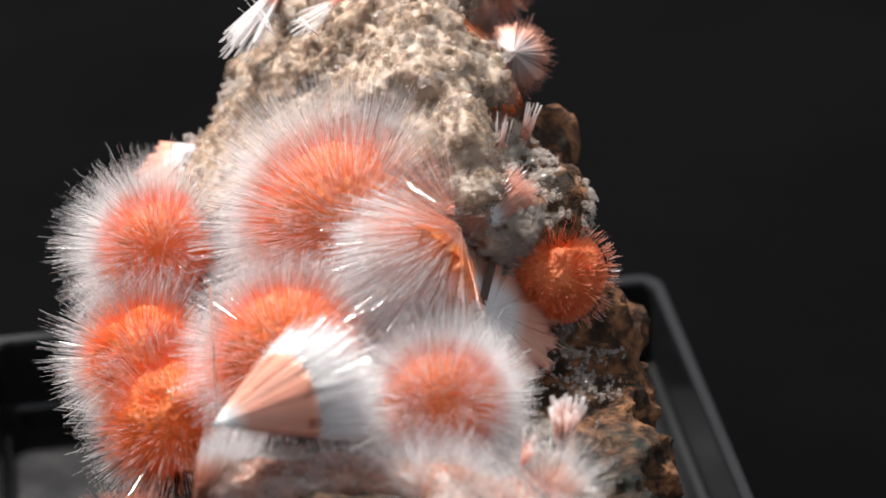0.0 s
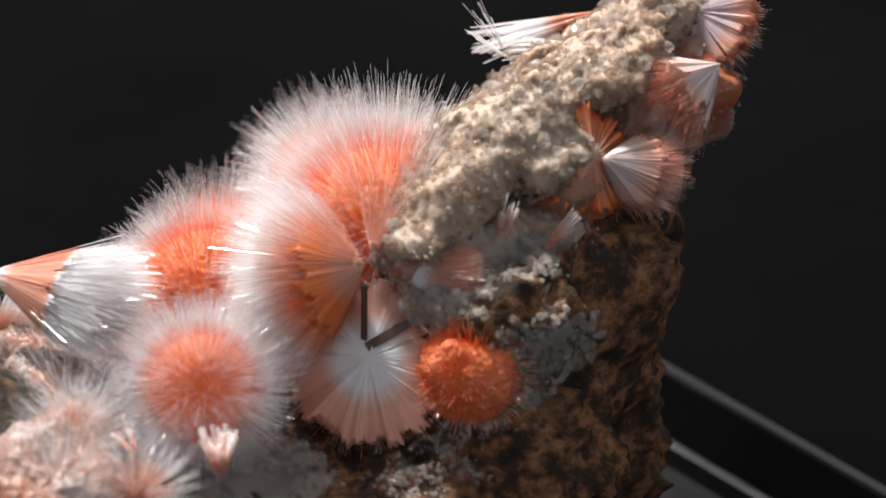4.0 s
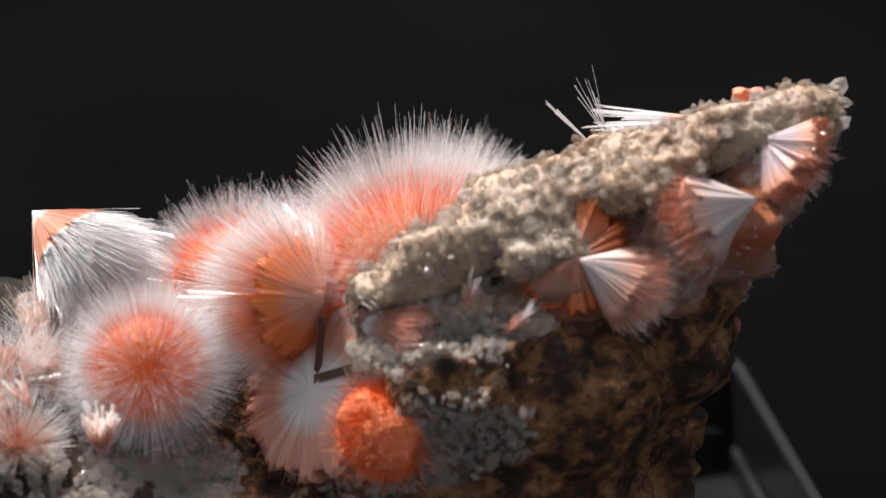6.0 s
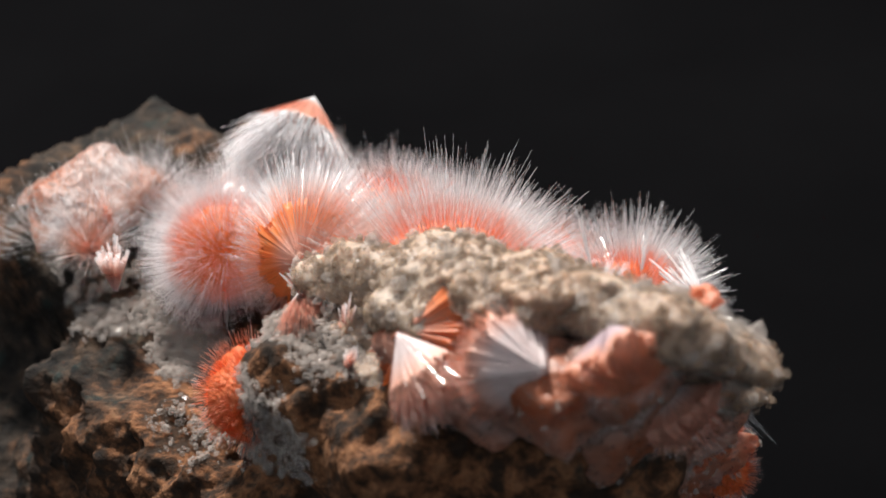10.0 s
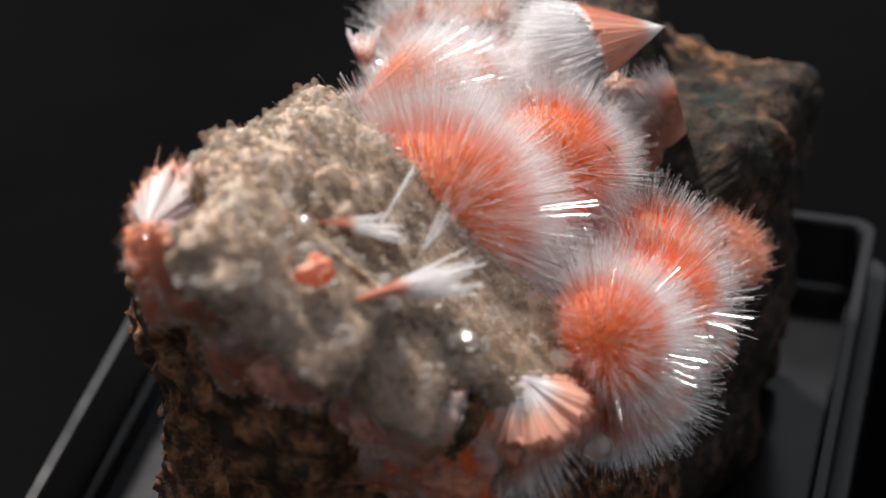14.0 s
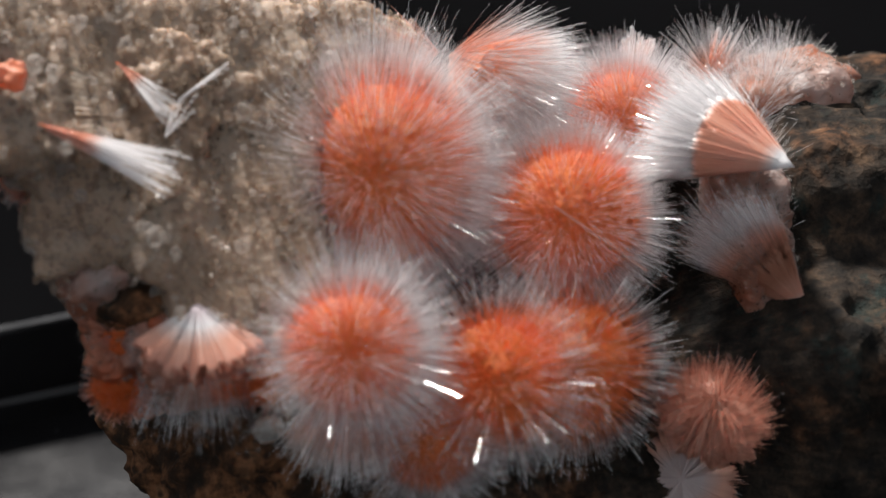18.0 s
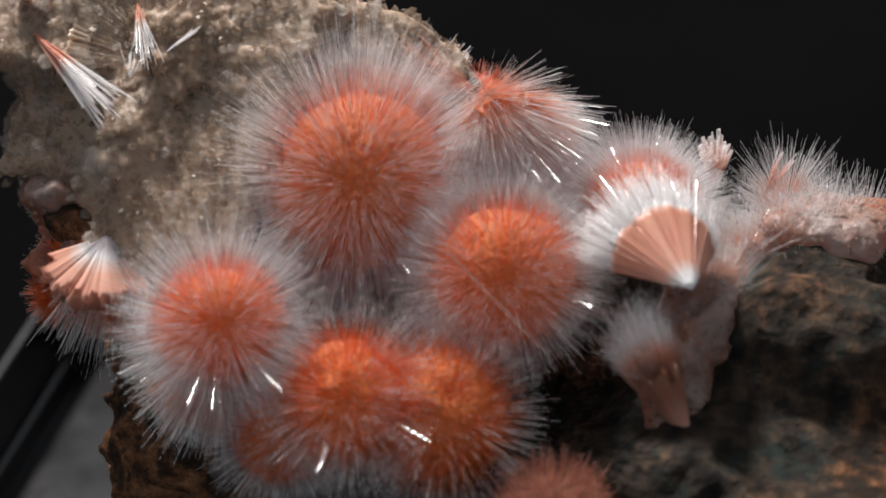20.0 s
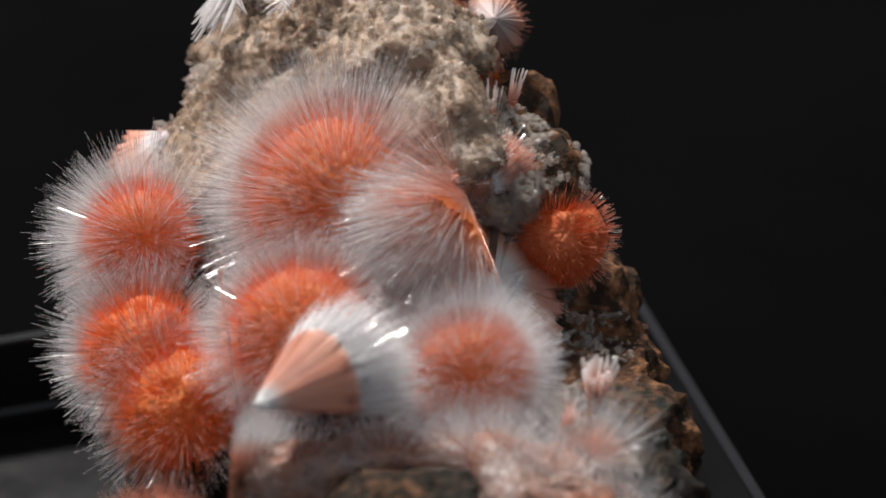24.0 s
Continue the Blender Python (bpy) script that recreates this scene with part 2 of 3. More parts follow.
def lump(name, lumps, heart, level, rough, material, parent, blend=4.0, reach=90.0, label="", smooth=True):
    """A stone grown outwards from its heart to the skin of its lumps, then roughened: rough rows are (size, depth, octaves, seed)."""
    dirs, faces = sphere_dirs(level)
    heart = np.array(heart, float)
    r = np.full(len(dirs), reach)
    for _ in range(70):
        r = np.maximum(r - 0.7 * lumps_distance(heart + dirs * r[:, None], lumps, blend), 0.5)
    p = heart + dirs * r[:, None]
    push = 0
    for size, depth, octaves, seed in rough:
        n = fbm(p, size, octaves, seed)
        push = push + depth * (n if depth > 0 else np.abs(n))
    p = p + dirs * np.broadcast_to(push, len(p))[:, None]
    return link(name, p - heart, faces, material, parent, heart, label, smooth)


def needle_mesh(ways, starts, lengths, widths, rng, taper=0.5):
    """Thin three-sided prisms with a blunt slanted end, one for each way out of the centre."""
    n = len(ways)
    side = np.cross(ways, rng.normal(size=(n, 3)))
    side /= np.linalg.norm(side, axis=1)[:, None]
    other = np.cross(ways, side)
    verts = np.empty((n, 6, 3))
    for k in range(3):
        a = 2 * np.pi * k / 3
        rim = (np.cos(a) * side + np.sin(a) * other) * widths[:, None]
        verts[:, k] = ways * starts[:, None] + rim * taper
        verts[:, 3 + k] = ways * (starts + lengths * (1 - 0.02 * k))[:, None] + rim
    quads = np.array([(0, 1, 4, 3), (1, 2, 5, 4), (2, 0, 3, 5)])
    base = np.arange(n)[:, None] * 6
    faces = [tuple(f) for f in (base[:, :, None] + quads[None]).reshape(-1, 4).tolist()]
    faces += [tuple(f) for f in (base + np.array([[3, 4, 5]])).tolist()]
    return verts.reshape(-1, 3), faces


def cone_ways(n, axis, spread, rng):
    """Ways spread evenly over a cap of that half angle round an axis."""
    axis = np.array(axis, float) / np.linalg.norm(axis)
    side = np.cross(axis, (0.3, 0.5, 0.81))
    side /= np.linalg.norm(side)
    other = np.cross(axis, side)
    c = 1 - rng.random(n) * (1 - np.cos(radians(spread)))
    s, a = np.sqrt(1 - c * c), rng.random(n) * 2 * np.pi
    return c[:, None] * axis + s[:, None] * (np.cos(a)[:, None] * side + np.sin(a)[:, None] * other)


def pompom(parent, at, radius, core, axis, spread, seed, thick=2.4, tips=900, stray=0.07, label="", zones=None, squash=0.0, side=(0, 1, 0), lumpy=0.04, fog=0.72, fine=0.0048, glass=0.034, glow=1.0):
    """A ball of radiating needles: a coloured core, a milky zone of fine fibres round it, and clear prisms that reach out of the milk."""
    rng = np.random.default_rng(seed)
    k = core / radius
    zones = zones or [(0.0, DEEP), (k * 0.60, DEEP), (k * 0.80, ORANGE), (k * (0.06 + glow), ORANGE), (k * (0.16 + glow), PEACH), (min(k * (0.32 + glow), 0.96), MILK), (1.0, MILK)]
    mat = fan_material("needle zones", zones, radius * MM, 0.62, 0.55)
    ends_mat = fan_material("needle ends", zones, radius * MM, 0.12, 0.35, 0.88, k * 0.9, sheen=0.12)
    dirs, faces = sphere_dirs(6)
    fuzz = 0.94 + 0.04 * fbm(dirs * 30, 1.0, 2, seed) + lumpy * fbm(dirs * 2.0, 1.0, 2, seed + 5)
    ball = link("needle_ball", dirs * (core * fuzz)[:, None], faces, mat, parent, at, label)

    def coat(name, n, reach, width, taper, wide, begin, skin=mat):
        ways = cone_ways(n, axis, wide, rng) + 0.012 * rng.normal(size=(n, 3))
        ways /= np.linalg.norm(ways, axis=1)[:, None]
        slim = 1 - squash * np.abs(ways @ np.array(side, float))
        clump = 1 + 0.10 * fbm(ways * 6, 1.0, 2, seed + 3)
        ends = np.maximum(core + (radius - core) * slim * clump * reach, begin + 0.2)
        v, f = needle_mesh(ways, np.full(n, begin), ends - begin, width * (0.5 + rng.random(n)), rng, taper)
        tagged(link(name, v, f, skin, ball, smooth=False), kind="stuff")

    n = int(900 * core)
    coat("velvet_needles", n, 0.02 + 0.20 * rng.random(n), 0.016, 1.0, 150, core * 0.8)
    cap = (1 - math.cos(radians(min(spread + 15, 150)))) / 2
    n = int(thick * core / 1.75 * 4 * math.pi / (1.7 * fine) * cap)
    coat("milky_needles", n, fog * (0.45 + 0.75 * rng.random(n)), fine, 1.0, min(spread + 4, 150), core * 1.12)
    n = tips
    coat("clear_needles", n, 0.97 - 0.30 * rng.random(n) ** 2 + stray * rng.normal(size=n).clip(-2, 2.4), glass, 0.7, spread, core + (radius - core) * 0.25, ends_mat)
    n = max(tips // 12, 20)
    coat("outer_needles", n, 1.0 + stray * (0.6 + rng.normal(size=n)).clip(-1, 2.6), glass * 1.15, 0.8, spread, core + (radius - core) * 0.5, ends_mat)
    return ball


def fan(parent, at, radius, axis, spread, count, seed, zones, width=0.024, fill=0.62, label="", stray=0.08, wave=0.09, clear=0.6, loose=0.03, cut=None):
    """A broken sector of radiating crystals: a grooved solid cone and loose needle ends beyond it. cut: (way, below, above) flattens the two sides across a way."""
    rng = np.random.default_rng(seed)
    mat = fan_material("fan zones", zones, radius * MM, 0.35, 0.45, clear * 0.4, 0.62)
    ends_mat = fan_material("fan ends", zones, radius * MM, 0.12, 0.35, 0.85, 0.3, sheen=0.12)
    axis = np.array(axis, float) / np.linalg.norm(axis)
    side = np.cross(axis, (0.3, 0.5, 0.81))
    side /= np.linalg.norm(side)
    other = np.cross(axis, side)

    def flatten(p):
        p = np.asarray(p, float)
        if not cut:
            return p
        n = np.array(cut[0], float) - axis * (axis @ np.array(cut[0], float))
        n /= np.linalg.norm(n)
        d = p @ n
        return p - n * (d * (1 - np.where(d < 0, cut[1], cut[2])))[:, None]

    rings, seg = 13, 220
    ang = np.arange(seg) * 2 * np.pi / seg
    groove = 1 + wave * fbm(np.stack([np.cos(ang), np.sin(ang), 0 * ang], 1) * 2.2, 1.0, 2, seed) + 0.002 * rng.normal(size=seg)
    blade = np.searchsorted(np.sort(rng.random(80)), np.arange(seg) / seg)
    groove = groove * (1 + 0.6 * wave * rng.normal(size=81).clip(-1.6, 1.2)[blade])
    reach = (1 - 0.22 * rng.random(81) ** 2)[blade]
    verts = [np.zeros(3)]
    for i in range(1, rings + 1):
        tilt, r = (radians(spread), radius * fill * i / 9) if i <= 9 else (radians(spread) * (rings + 0.05 - i) / 4, radius * fill)
        th = tilt * groove
        rr = r * (reach if i >= 9 else 1) * (1 + 0.05 * rng.normal(size=seg) * (i >= 9) + 0.008 * rng.normal(size=seg))
        flat = np.cos(ang)[:, None] * side + np.sin(ang)[:, None] * other
        verts += list(rr[:, None] * (np.cos(th)[:, None] * axis + np.sin(th)[:, None] * flat))
    faces = [(0, 1 + (j + 1) % seg, 1 + j) for j in range(seg)]
    for i in range(rings - 1):
        a, b = 1 + i * seg, 1 + (i + 1) * seg
        faces += [(a + j, a + (j + 1) % seg, b + (j + 1) % seg, b + j) for j in range(seg)]
    faces.append(tuple(1 + (rings - 1) * seg + j for j in range(seg)))
    body = link("crystal_fan", flatten(verts), faces, mat, parent, at, label)
    ways = cone_ways(count, axis, spread, rng) + loose * rng.normal(size=(count, 3))
    ways /= np.linalg.norm(ways, axis=1)[:, None]
    edge = (np.arccos(np.clip(ways @ axis, -1, 1)) / radians(spread)).clip(0, 1.2)
    long = radius * (1 + stray * rng.normal(size=count).clip(-2.5, 2)) * (1 - 0.35 * edge**5 * rng.random(count)) - radius * 0.1
    v, f = needle_mesh(ways, np.full(count, radius * 0.1), long * 0.9, width * 0.6 * (0.4 + rng.random(count) ** 2), rng)
    tagged(link("needles", flatten(v), f, mat, body, smooth=False), kind="stuff")
    pick = np.arange(0, count, 6)
    v, f = needle_mesh(ways[pick], np.full(len(pick), radius * 0.3), long[pick] - radius * 0.2, 0.032 * (0.4 + rng.random(len(pick))), rng, 0.7)
    tagged(link("clear_needles", flatten(v), f, ends_mat, body, smooth=False), kind="stuff")
    return body


def spray(parent, at, to, count, spread, seed, zones, width=0.09, label=""):
    """A loose bundle of glassy needles from a point towards another."""
    rng = np.random.default_rng(seed)
    way = np.subtract(to, at)
    size = np.linalg.norm(way)
    ways = cone_ways(count, way, spread, rng)
    mat = fan_material("spray zones", zones, size * MM, 0.12, 0.5, 0.6, 0.3)
    v, f = needle_mesh(ways, np.full(count, 0.3), size * (0.55 + 0.5 * rng.random(count)), width * (0.5 + rng.random(count)), rng, 0.7)
    return link("needle_spray", v, f, mat, parent, at, label, smooth=False)


def crystal_cluster(places, normals, sizes, rng, slim=0.38, lean=0.5):
    """Six-sided points standing on a surface, joined."""
    n = len(places)
    up = normals + lean * rng.normal(size=(n, 3))
    up /= np.linalg.norm(up, axis=1)[:, None]
    side = np.cross(up, rng.normal(size=(n, 3)))
    side /= np.linalg.norm(side, axis=1)[:, None]
    other = np.cross(up, side)
    verts = np.empty((n, 13, 3))
    w = sizes * slim * (0.7 + 0.6 * rng.random(n))
    for k in range(6):
        a = np.pi * k / 3
        rim = (np.cos(a) * side + np.sin(a) * other) * w[:, None]
        verts[:, k] = places - up * (0.3 * sizes)[:, None] + rim
        verts[:, 6 + k] = places + up * (sizes * (0.45 + 0.08 * (k % 2)))[:, None] + rim * 0.9
    verts[:, 12] = places + up * sizes[:, None]
    base = np.arange(n)[:, None, None] * 13
    quads = np.array([(k, (k + 1) % 6, 6 + (k + 1) % 6, 6 + k) for k in range(6)])
    tips = np.array([(6 + k, 6 + (k + 1) % 6, 12) for k in range(6)])
    faces = (base + quads[None]).reshape(-1, 4).tolist() + (base + tips[None]).reshape(-1, 3).tolist()
    return verts.reshape(-1, 3), faces


def druse(name, grounds, at, reach, count, size, seed, material, parent, slim=0.38, lean=0.5, facing=None, label=""):
    """Small crystals scattered over the faces of the grounds that lie in an ellipsoid."""
    rng = np.random.default_rng(seed)
    spots, turns, areas = [], [], []
    for g in grounds:
        me = g.data
        c, nn = np.empty(len(me.polygons) * 3), np.empty(len(me.polygons) * 3)
        me.polygons.foreach_get("center", c)
        me.polygons.foreach_get("normal", nn)
        spots.append(c.reshape(-1, 3) / MM + np.array(g.location) / MM)
        turns.append(nn.reshape(-1, 3))
        areas.append(np.empty(len(me.polygons)))
        me.polygons.foreach_get("area", areas[-1])
    p, q = np.concatenate(spots), np.concatenate(turns)
    far = (((p - at) / np.array(reach)) ** 2).sum(1)
    keep = far < max(1.0, np.sort(far)[min(400, len(far) - 1)]) * (0.7 + 0.5 * rng.random(len(p)))
    if facing is not None:
        keep &= q @ np.array(facing, float) > 0.1
    pick = np.flatnonzero(keep)
    if not len(pick):
        raise ValueError(name + " has no ground")
    wide = np.concatenate(areas)[pick]
    pick = rng.choice(pick, count, p=wide / wide.sum())
    v, f = crystal_cluster(p[pick] - at + 0.42 * rng.normal(size=(count, 3)) * (1 - 0.8 * np.abs(q[pick])), q[pick], size * (0.45 + 0.9 * rng.random(count) ** 2), rng, slim, lean)
    return tagged(link(name, v, f, material, parent, at, label, smooth=False), kind="stuff")


# ---- the place ----
def ground():
    bm = bmesh.new()
    bmesh.ops.create_grid(bm, x_segments=40, y_segments=40, size=30.0)
    me = bpy.data.meshes.new("ground")
    bm.to_mesh(me)
    bm.free()
    me.materials.append(CLOTH)
    return tagged(new("ground", me), "plain matt black cloth spread out under the tray", "cloth", kind="structure")


def tray():
    """A shallow black plastic lid with rounded corners, a rim and a foot flange."""
    base = new("plastic_tray")
    tagged(base, "shallow glossy black plastic tray with a raised rim", "tray")
    base.matrix_world = pose(0, 0, 0)

    def ring(w, h, z, corner):
        pts = []
        for cx, cy, a0 in ((1, 1, 0), (-1, 1, 90), (-1, -1, 180), (1, -1, 270)):
            for k in range(7):
                a = radians(a0 + 15 * k)
                pts.append((cx * (w / 2 - corner) + corner * math.cos(a), cy * (h / 2 - corner) + corner * math.sin(a), z))
        return pts

    def shell(name, rings, cap, label=""):
        n, verts, faces = 28, [p for r in rings for p in r], []
        for i in range(len(rings) - 1):
            faces += [(i * n + j, i * n + (j + 1) % n, (i + 1) * n + (j + 1) % n, (i + 1) * n + j) for j in range(n)]
        if cap:
            faces.append(tuple(range(n))[::-1])
            faces.append(tuple((len(rings) - 1) * n + j for j in range(n)))
        else:
            faces += [((len(rings) - 1) * n + j, (len(rings) - 1) * n + (j + 1) % n, (j + 1) % n, j) for j in range(n)]
        turn = np.array(Euler((0, 0, radians(5.7))).to_matrix())
        return link(name, np.array(verts) @ turn.T + (1.9, -5.8, 0), faces, PLASTIC, base, label=label, smooth=False)

    W, H = 77.3, 110.0
    shell("tray_floor", [ring(W - 3, H - 3, 0.2, 2), ring(W - 3, H - 3, 1.2, 2)], True)
    shell("rim", [ring(W - 2.4, H - 2.4, 0.2, 2.5), ring(W, H, 12.0, 2.5), ring(W - 0.5, H - 0.5, 12.4, 2.5), ring(W - 2.6, H - 2.6, 12.4, 2), ring(W - 3, H - 3, 12.0, 2),
                  ring(W - 3.6, H - 3.6, 4.0, 2), ring(W - 5, H - 5, 3.6, 2), ring(W - 5.6, H - 5.6, 1.15, 2)], False)
    shell("flange", [ring(W, H, 0.3, 3), ring(W + 3.6, H + 3.6, 0.3, 3), ring(W + 3.2, H + 3.2, 6.0, 3), ring(W - 0.6, H - 0.6, 6.0, 3)], False)
    return base


def specimen():
    base = new("mineral_specimen")
    tagged(base, "brown rock with orange and white needle crystal balls and beige crust", "mineral")
    up = (0, 0, 1)
    rock = lump("matrix_rock", [
        ((0, -19, 15.5), (23, 30, 15), up, 8), ((3, -39.5, 34), (14, 10, 14.4), (0.12, -0.12, 1), 4), ((-13, -38, 21), (13, 13, 20.5), (0, -0.1, 1), 5), ((11, -34, 14), (16, 15, 13.5), (0.2, 0, 1), 6), ((-5, 22, 44), (8, 8, 8), (-0.5, 0, 1), 3),
        ((10, -9, 26.5), (15, 21, 15.6), (0.12, 0, 1), 5), ((8.5, 12, 39), (11.5, 12, 17), (0.1, 0, 1), 5),
        ((-3, 13, 18), (13, 13, 17.5), up, 6), ((1, 23, 38), (8, 8, 16), up, 5), ((4.0, 26, 50), (7, 7.5, 8), (-0.3, -0.2, 1), 4), ((-9, 3, 28), (10, 20, 11), up, 5)],
        (1, -6, 27), 7, [(12, 1.4, 4, 3), (5.0, -2.2, 3, 9), (1.8, 0.7, 3, 5), (0.8, -0.4, 2, 6)], ROCK, base, blend=5)
    slope = (-0.63, -0.06, 0.77)
    crust = lump("crust", [
        ((-5.4, 17.3, 54.9), (14.0, 7.5, 1.7), slope, 1.6), ((-2.6, 28.0, 58.4), (12.4, 7.0, 1.7), (-0.66, -0.02, 0.75), 1.6), ((3.0, 13, 59.2), (6.5, 10, 1.3), (-0.5, -0.25, 0.85), 1.2),
        ((-0.6, 34.8, 63.8), (8.4, 5.6, 1.6), (-0.60, 0.02, 0.80), 1.4), ((9.0, 4.5, 57.6), (2.6, 5, 1.3), (-0.2, -0.2, 1), 1.2), ((10.6, 15, 60.2), (2.6, 4, 1.7), (0.1, 0, 1), 1.4),
        ((7.2, 25, 65.2), (3.4, 4.5, 1.9), (-0.2, -0.3, 1), 1.4), ((3.2, 39.2, 67.2), (2.6, 3.0, 1.6), (-0.3, 0.1, 1), 1.3)],
        (-1.0, 22.5, 58.2), 7, [(8, 1.3, 3, 21), (2.6, 0.9, 2, 12), (1.0, 0.35, 2, 4)], CRUST, base, blend=3)
    druse("crust_grain", [crust], (-1, 22, 58), (40, 40, 40), 7000, 0.50, 31, GRAIN, base, 0.6, 0.6)
    druse("crust_point", [crust], (-1, 22, 58), (40, 40, 40), 550, 1.25, 32, SUGAR, base, 0.45, 0.5)

    # the balls
    out = (-0.55, -0.1, 0.8)
    pompom(base, (-1.7, 5.0, 50.6), 15.6, 8.2, out, 105, 1, 3.0, 1200, fine=0.0042, fog=0.68, squash=0.12, label="largest orange ball in a halo of white needles")
    pompom(base, (-7.6, -10.8, 47.4), 10.8, 6.1, out, 110, 2, 2.0, 420, fine=0.0042)
    pompom(base, (-20.6, -1.5, 41.2), 10.0, 4.8, (-0.8, 0, 0.5), 110, 3, 1.0, 420, lumpy=0.12, glow=1.2)
    pompom(base, (-17.8, -8.7, 39.3), 10.2, 5.4, (-0.8, 0, 0.5), 110, 4, 1.0, 420, lumpy=0.12, glow=1.2)
    pompom(base, (-19.4, 10.6, 45.2), 11.0, 4.8, (-0.80, -0.22, 0.56), 88, 5, 2.2, 700, glow=1.1, squash=0.12)
    pompom(base, (5.2, -19.6, 47.9), 9.4, 4.7, (0.3, -0.2, 0.9), 115, 7, 3.4, 300, fine=0.0042, stray=0.04)
    pompom(base, (-21.5, 4.5, 36.5), 8.0, 4.0, (-0.8, 0.1, 0.2), 110, 6, 1.0, 400)
    hot = [(0, DEEP), (0.55, DEEP), (0.78, (0.82, 0.26, 0.11)), (0.9, PEACH), (1.0, PINK)]
    rust = dict(zones=hot, lumpy=0.15, thick=1.0, tips=160, fog=0.8, fine=0.014, glass=0.03)
    pompom(base, (16.9, 0.4, 47.4), 6.2, 4.4, (0.6, 0, 0.8), 100, 14, **rust)
    pompom(base, (-18.5, 13.9, 43.3), 3.6, 2.2, (-0.8, 0.3, 0.1), 110, 17, **rust)
    pompom(base, (-18.0, 17.2, 42.8), 3.8, 2.4, (-0.7, 0.4, 0.4), 110, 16, **rust)
    pompom(base, (-17.0, 20.6, 42.6), 3.4, 2.0, (-0.7, 0.4, 0.2), 110, 29, **rust)
    pompom(base, (-12.5, 28.6, 44.2), 3.2, 1.9, (-0.6, 0.6, 0.2), 110, 30, **rust)
    pompom(base, (-13.2, 29.2, 40.0), 3.8, 2.3, (-0.6, 0.6, 0.1), 110, 31, **rust)
    pompom(base, (-21.0, -35.0, 30.0), 4.4, 2.6, (-0.8, 0.2, 0.5), 110, 18, **rust)

    # the broken sectors
    fibre = [(0.0, PINK), (0.2, PINK), (0.32, AMBER), (0.56, AMBER), (0.72, PINK), (0.85, MILK), (1.0, MILK)]
    pale = [(0.0, MILK), (0.30, MILK), (0.50, PINK), (0.78, PEACH), (1.0, PINK)]
    soft = [(0.0, PALE), (0.3, PALE), (0.6, PINK), (0.9, PEACH), (1.0, PINK)]
    red = [(0.0, PINK), (0.15, PEACH), (0.4, AMBER), (0.75, DEEP), (1.0, AMBER)]
    zones = [(0.0, MILK), (0.12, MILK), (0.22, PINK), (0.36, PEACH), (0.48, (0.75, 0.37, 0.26)), (0.56, (0.75, 0.37, 0.26)), (0.58, PINK), (0.61, MILK), (1.0, MILK)]
    fan(base, (-14, -29.2, 53.8), 15.0, (0.80, 0.55, -0.20), 31, 5200, 8, zones, width=0.03, fill=0.62, clear=0.3, wave=0.008, cut=((0, 0, 1), 0.3, 1.0), label="cone of white needles with an orange band")
    fan(base, (-16.6, -30.5, 40.3), 12.5, (0.42, 0.62, 0.66), 30, 2600, 9, [(0, MILK), (0.18, PINK), (0.35, RUSSET), (0.55, RUSSET), (0.66, PINK), (0.8, MILK), (1, MILK)], width=0.02, fill=0.55, clear=0.5, stray=0.12, wave=0.04, cut=((0.78, -0.63, 0), 0.35, 0.35))
    fan(base, (-17.0, -31.4, 38.5), 8, (-0.25, 0.2, -0.9), 38, 1200, 20, soft, fill=0.6)
    fan(base, (8.0, -4.0, 55.4), 12.6, (-0.68, -0.60, -0.34), 50, 6000, 10, [(0, PINK), (0.2, PEACH), (0.34, ORANGE), (0.58, ORANGE), (0.68, PINK), (0.80, MILK), (1, MILK)], width=0.012, fill=0.52, clear=0.4, stray=0.08, loose=0.05, wave=0.02)
    fan(base, (8.0, -4.0, 55.6), 11.8, (-0.80, -0.55, 0.02), 44, 1500, 63, [(0, PINK), (0.45, PINK), (0.7, MILK), (1, MILK)], width=0.02, fill=0.06, clear=0.6, stray=0.12, loose=0.08)
    fan(base, (7.5, -3.0, 56.3), 8.5, (-0.5, 0.75, 0.45), 30, 160, 21, [(0, PEACH), (0.5, PINK), (1, PINK)], fill=0.1)
    fan(base, (9.5, -1.8, 54.4), 8, (0.5, 0.8, -0.1), 28, 2600, 22, [(0, MILK), (0.3, MILK), (0.5, PINK), (0.8, PEACH), (1, PINK)], fill=0.4)
    fan(base, (10.4, -5.7, 47.8), 9.0, (-0.40, 0.52, -0.75), 80, 3000, 11, pale, width=0.03, fill=0.90, stray=0.08, clear=0.2, wave=0.04, label="broken pink bowl with a white heart")
    fan(base, (13.4, 17.0, 61.0), 7.0, (-0.75, 0.10, -0.60), 70, 2600, 12, red, fill=0.75)
    fan(base, (14.4, 17.2, 61.4), 8.5, (0.05, 0.78, -0.55), 34, 2600, 15, soft, fill=0.7, clear=0.2)
    fan(base, (12.1, 32.8, 64.5), 9.0, (-0.1, -0.85, -0.35), 40, 2600, 32, [(0, PALE), (0.5, PALE), (0.75, PINK), (0.9, AMBER), (1, PEACH)], fill=0.75, clear=0.2)
    fan(base, (6.8, 34.2, 67.2), 6.5, (0.10, 0.62, -0.62), 66, 3000, 13, [(0, MAUVE), (0.45, MAUVE), (0.7, PINK), (0.88, AMBER), (1, PEACH)], fill=0.85, clear=0.2)
